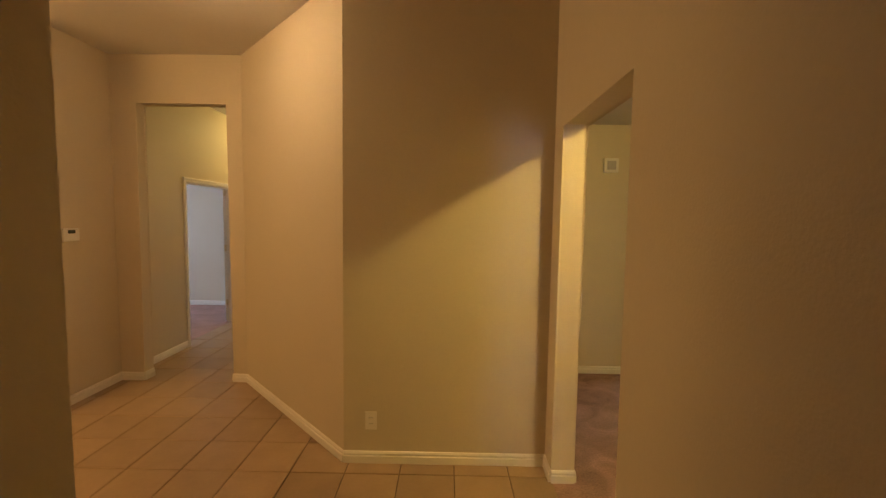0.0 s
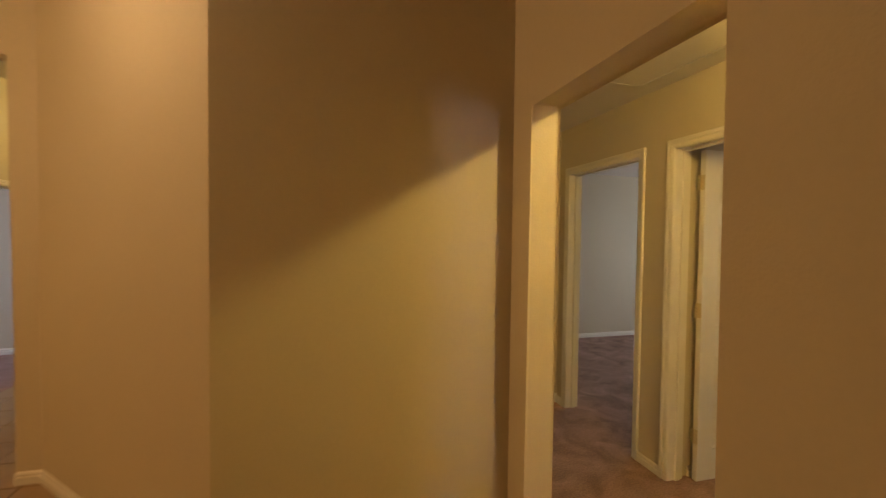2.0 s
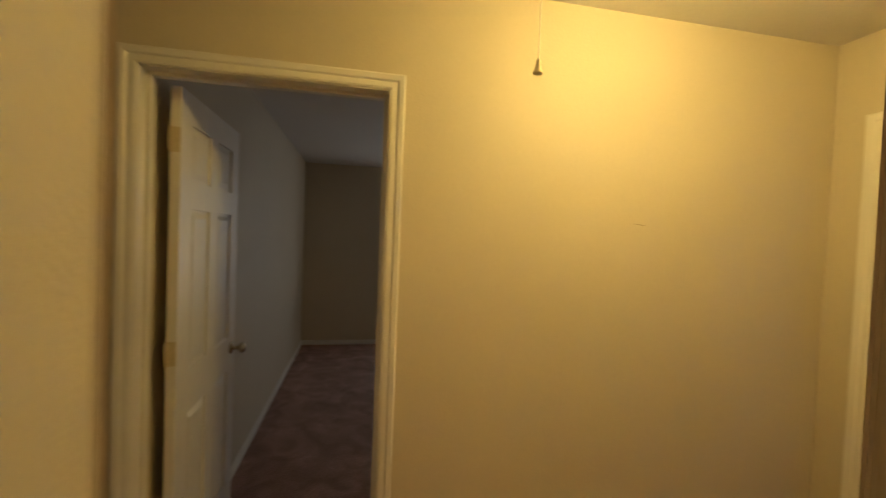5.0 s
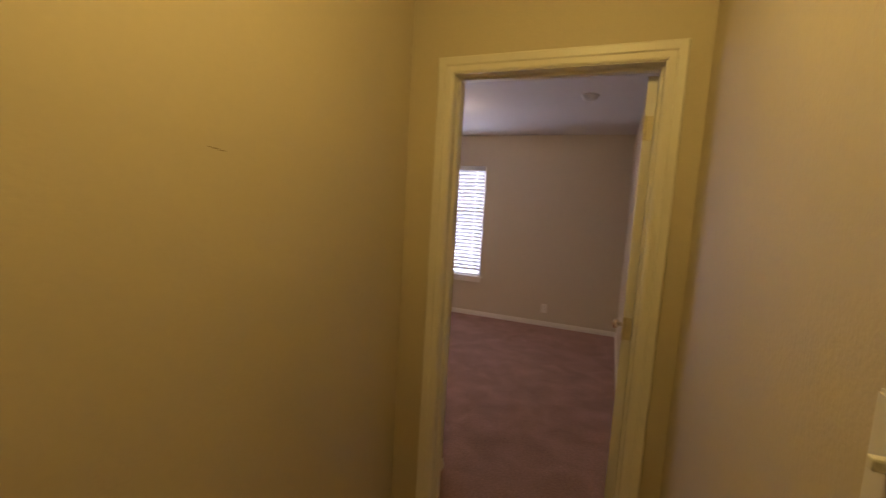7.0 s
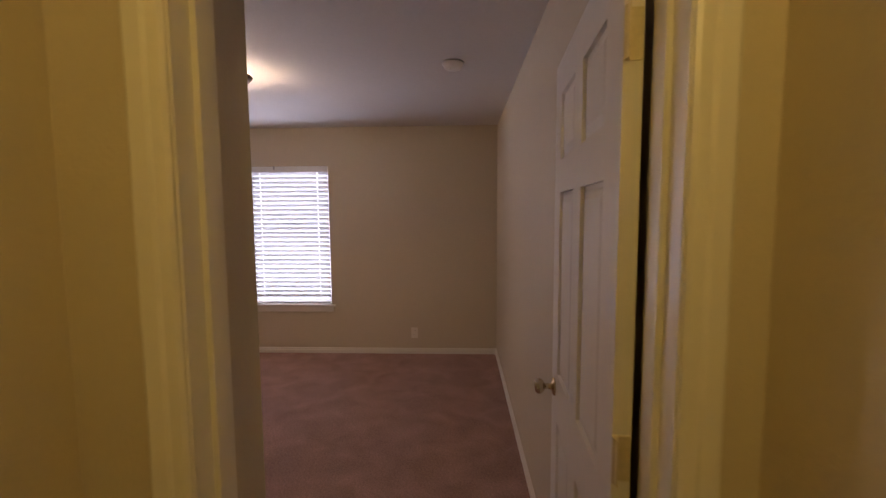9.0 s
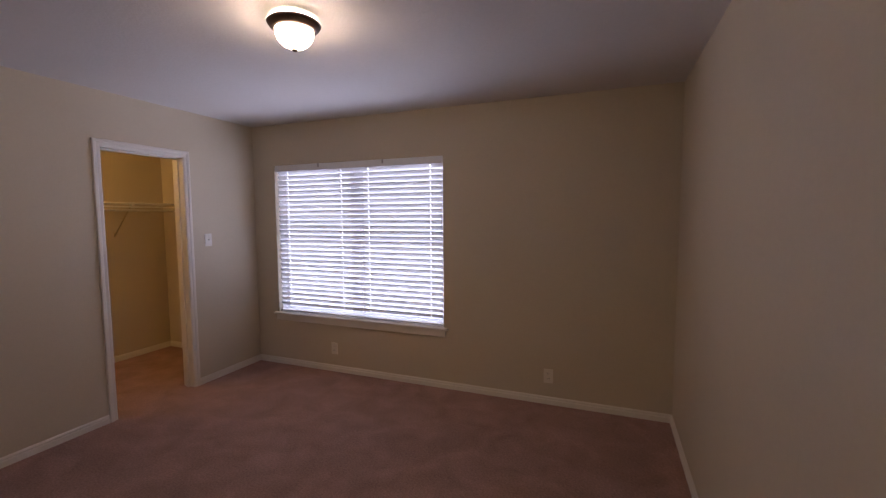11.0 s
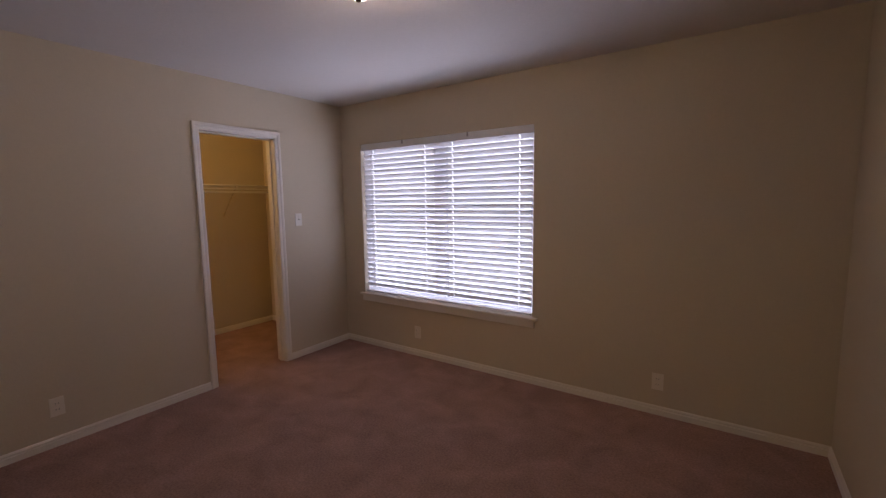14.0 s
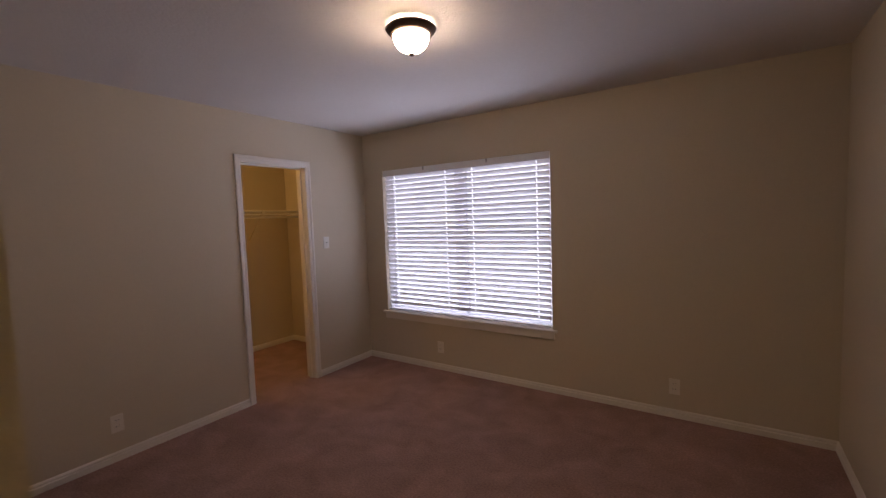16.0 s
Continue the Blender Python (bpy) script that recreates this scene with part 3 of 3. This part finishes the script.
plate("wall_outlet", pose(-1.05, -0.062, 0.271, 0, 0, 180), "outlet", "white duplex outlet plate low on the wall", "outlet")
plate("wall_outlet", pose(1.12, -6.395, 0.232), "outlet", "white duplex outlet plate low on the wall", "outlet")
plate("wall_outlet", pose(3.19, -6.395, 0.230), "outlet", "white duplex outlet plate under the window", "outlet")
plate("wall_outlet", pose(4.145, -3.99, 0.248, 0, 0, 90), "outlet", "white duplex outlet plate low on the wall", "outlet")
plate("light_switch", pose(4.145, -5.822, 1.322, 0, 0, 90), "switch", "white toggle light switch beside the closet", "switch")
plate("light_switch", OPEN @ pose(OT, -1.268, 1.318, 0, 0, -90), "switch", "white toggle light switch beside the opening", "switch")

# thermostat
ob = holder("thermostat", pose(-3.592, 0.703, 1.36, 0, 0, -90), "small white wall thermostat with a dark display", "thermostat")
bm = bmesh.new()
box(bm, -0.07, 0.07, 0.0005, 0.026, -0.05, 0.055)
rounded(bm, 0.005)
part("case", bm, PLASTIC, ob)
bm = bmesh.new()
box(bm, -0.03, 0.035, 0.026, 0.0275, 0.012, 0.040)
part("display", bm, SCREEN, ob)
bm = bmesh.new()
box(bm, -0.055, 0.06, 0.026, 0.0285, -0.045, -0.036)
part("slider", bm, PLASTIC, ob)

# door chime
ob = holder("door_chime", pose(0.973, 1.548, 2.062, 0, 0, 180), "square white door chime high on the wall", "door chime")
bm = bmesh.new()
box(bm, -0.068, 0.068, 0.0005, 0.045, -0.068, 0.068)
rounded(bm, 0.006)
part("housing", bm, PLASTIC, ob)
bm = bmesh.new()
box(bm, -0.042, 0.042, 0.045, 0.049, -0.042, 0.042)
rounded(bm, 0.0015, 1)
part("grille", bm, GRILLE, ob, "grey louvred centre")

# smoke alarm
ob = holder("smoke_alarm", pose(0.655, -4.55, H), "round white smoke alarm on the bedroom ceiling", "smoke alarm")
bm = bmesh.new()
lathe(bm, [(0, 0), (0.066, 0), (0.068, -0.008), (0.066, -0.014), (0.058, -0.016), (0.056, -0.030), (0.046, -0.040), (0, -0.042)], 36)
part("body", bm, PLASTIC, ob, smooth=True)
bm = bmesh.new()
tube(bm, (0.02, 0.01, -0.041), (0.02, 0.01, -0.045), 0.009, 14)
part("test_button", bm, PLASTIC, ob)

# attic hatch with its pull cord
ob = holder("attic_hatch", pose(0, 0, 0), "painted attic hatch panel in the vestibule ceiling", "hatch")
bm = bmesh.new()
box(bm, 0.52, 1.08, -1.0, 0.36, H - 0.006, H - 0.0005)
part("panel", bm, CEILING, ob)
for x0, x1, y0, y1 in ((0.498, 0.516, -1.022, 0.382), (1.084, 1.102, -1.022, 0.382), (0.516, 1.084, 0.364, 0.382), (0.516, 1.084, -1.022, -1.004)):
    bm = bmesh.new()
    box(bm, x0, x1, y0, y1, H - 0.011, H - 0.0005)
    part("trim_strip", bm, CEILING, ob)
part("pull_cord", (lambda b: (tube(b, (0.75, -0.905, 1.995), (0.75, -0.905, H - 0.005), 0.0018, 6), b)[1])(bmesh.new()), CORD, ob)
bm = bmesh.new()
lathe(bm, [(0, 0.036), (0.004, 0.036), (0.006, 0.028), (0.009, 0.010), (0.013, 0.002), (0.012, 0), (0, 0)], 16, (0.75, -0.905, 1.962))
part("cord_bell", bm, HINGE, ob, "small cream cord bell", smooth=True)

# wire shelf in the closet
ob = holder("wire_shelf", pose(0, 0, 0), "white ventilated wire closet shelf with a hanging rod and braces", "shelf")
bm = bmesh.new()
for x, z, r in ((5.235, 1.676, 0.010), (5.235, 1.640, 0.008), (5.34, 1.672, 0.004), (5.44, 1.672, 0.004), (5.53, 1.672, 0.004)):
    tube(bm, (x, -6.39, z), (x, -4.21, z), r, 10)
part("long_wire", bm, WIRE, ob)
bm = bmesh.new()
tube(bm, (5.262, -6.39, 1.606), (5.262, -4.21, 1.606), 0.012, 12)
part("hanging_rod", bm, WIRE, ob)
bm = bmesh.new()
k = -6.37
while k < -4.22:
    tube(bm, (5.235, k, 1.675), (5.535, k, 1.675), 0.0018, 5)
    tube(bm, (5.2345, k, 1.640), (5.2345, k, 1.675), 0.0018, 5)
    k += 0.026
part("cross_wire", bm, WIRE, ob)
for y in (-5.86, -5.10, -4.45):
    bm = bmesh.new()
    tube(bm, (5.24, y, 1.668), (5.534, y, 1.345), 0.0075)
    box(bm, 5.531, 5.5395, y - 0.011, y + 0.011, 1.325, 1.385)
    part("brace", bm, HINGE, ob, "slanted metal shelf brace")
    bm = bmesh.new()
    box(bm, 5.222, 5.252, y - 0.016, y + 0.016, 1.630, 1.690)
    rounded(bm, 0.005)
    part("shelf_clip", bm, PLASTIC, ob, "white plastic shelf clip")
for y0, y1 in ((-6.3945, -6.382), (-4.213, -4.2005)):
    bm = bmesh.new()
    box(bm, 5.218, 5.256, y0, y1, 1.622, 1.690)
    part("end_bracket", bm, PLASTIC, ob, "white plastic end bracket")

# brass strike plates let into the jambs of the doors
def strike_plate(m):
    """x along the jamb's depth, y out of it, z up."""
    ob = holder("strike_plate", m, "small worn brass strike plate in the door jamb", "strike plate", "structure")
    bm = bmesh.new()
    for x0, x1, z0, z1 in ((-0.014, -0.007, -0.028, 0.028), (0.007, 0.014, -0.028, 0.028), (-0.007, 0.007, -0.028, -0.012), (-0.007, 0.007, 0.012, 0.028)):
        box(bm, x0, x1, 0.0002, 0.0018, z0, z1)
    part("plate", bm, BRASS, ob)
    bm = bmesh.new()
    box(bm, -0.007, 0.007, 0.0001, 0.0008, -0.012, 0.012)
    part("latch_hole", bm, DARK, ob)


strike_plate(pose(EX + 0.074, 0.551, 0.92))
strike_plate(pose(EX + 0.074, -0.555, 0.92))
strike_plate(pose(4.145 + 0.080, -5.605, 0.92))

# a chip in the paint of the vestibule's long wall
SCUFF = material("paint_chip", (0.36, 0.29, 0.20), 0.8, spots=0.2, spot_scale=60)
bm = bmesh.new()
for y0, y1, z0, z1 in ((-1.612, -1.594, 1.610, 1.6125), (-1.594, -1.576, 1.6125, 1.6155), (-1.576, -1.564, 1.6145, 1.6165)):
    box(bm, EX - 0.0008, EX - 0.0001, y0, y1, z0, z1)
chip = part("paint_chip", bm, SCUFF, bpy.data.objects["wall_vestibule_east"], "small brown scratch in the paint")

# ---- floor tiles ----
TP, TG = 0.330, 0.006
tile_bm = bmesh.new()
h = TP / 2 - TG / 2
box(tile_bm, -h, h, -h, h, -0.006, 0.0)
bmesh.ops.bevel(tile_bm, geom=[e for e in tile_bm.edges if all(v.co.z > -0.001 for v in e.verts)], offset=0.0025, segments=1, affect="EDGES")
tile_me = finish(tile_bm, "tile", TILE)
floor_ob = bpy.data.objects["floor"]
for i in range(-11, 1):
    for j in range(-11, 14):
        x, y = -0.034 + i * TP, -0.347 + j * TP
        inside = y < 0.1 or (x + y < -1.0 and y < 1.3) or x < -2.3
        if not inside or x < -3.72 or y > 4.4:
            continue
        ob = new("tile", tile_me)
        ob.matrix_world = pose(x, y, random.uniform(-0.0006, 0.0006))
        ob.parent = floor_ob
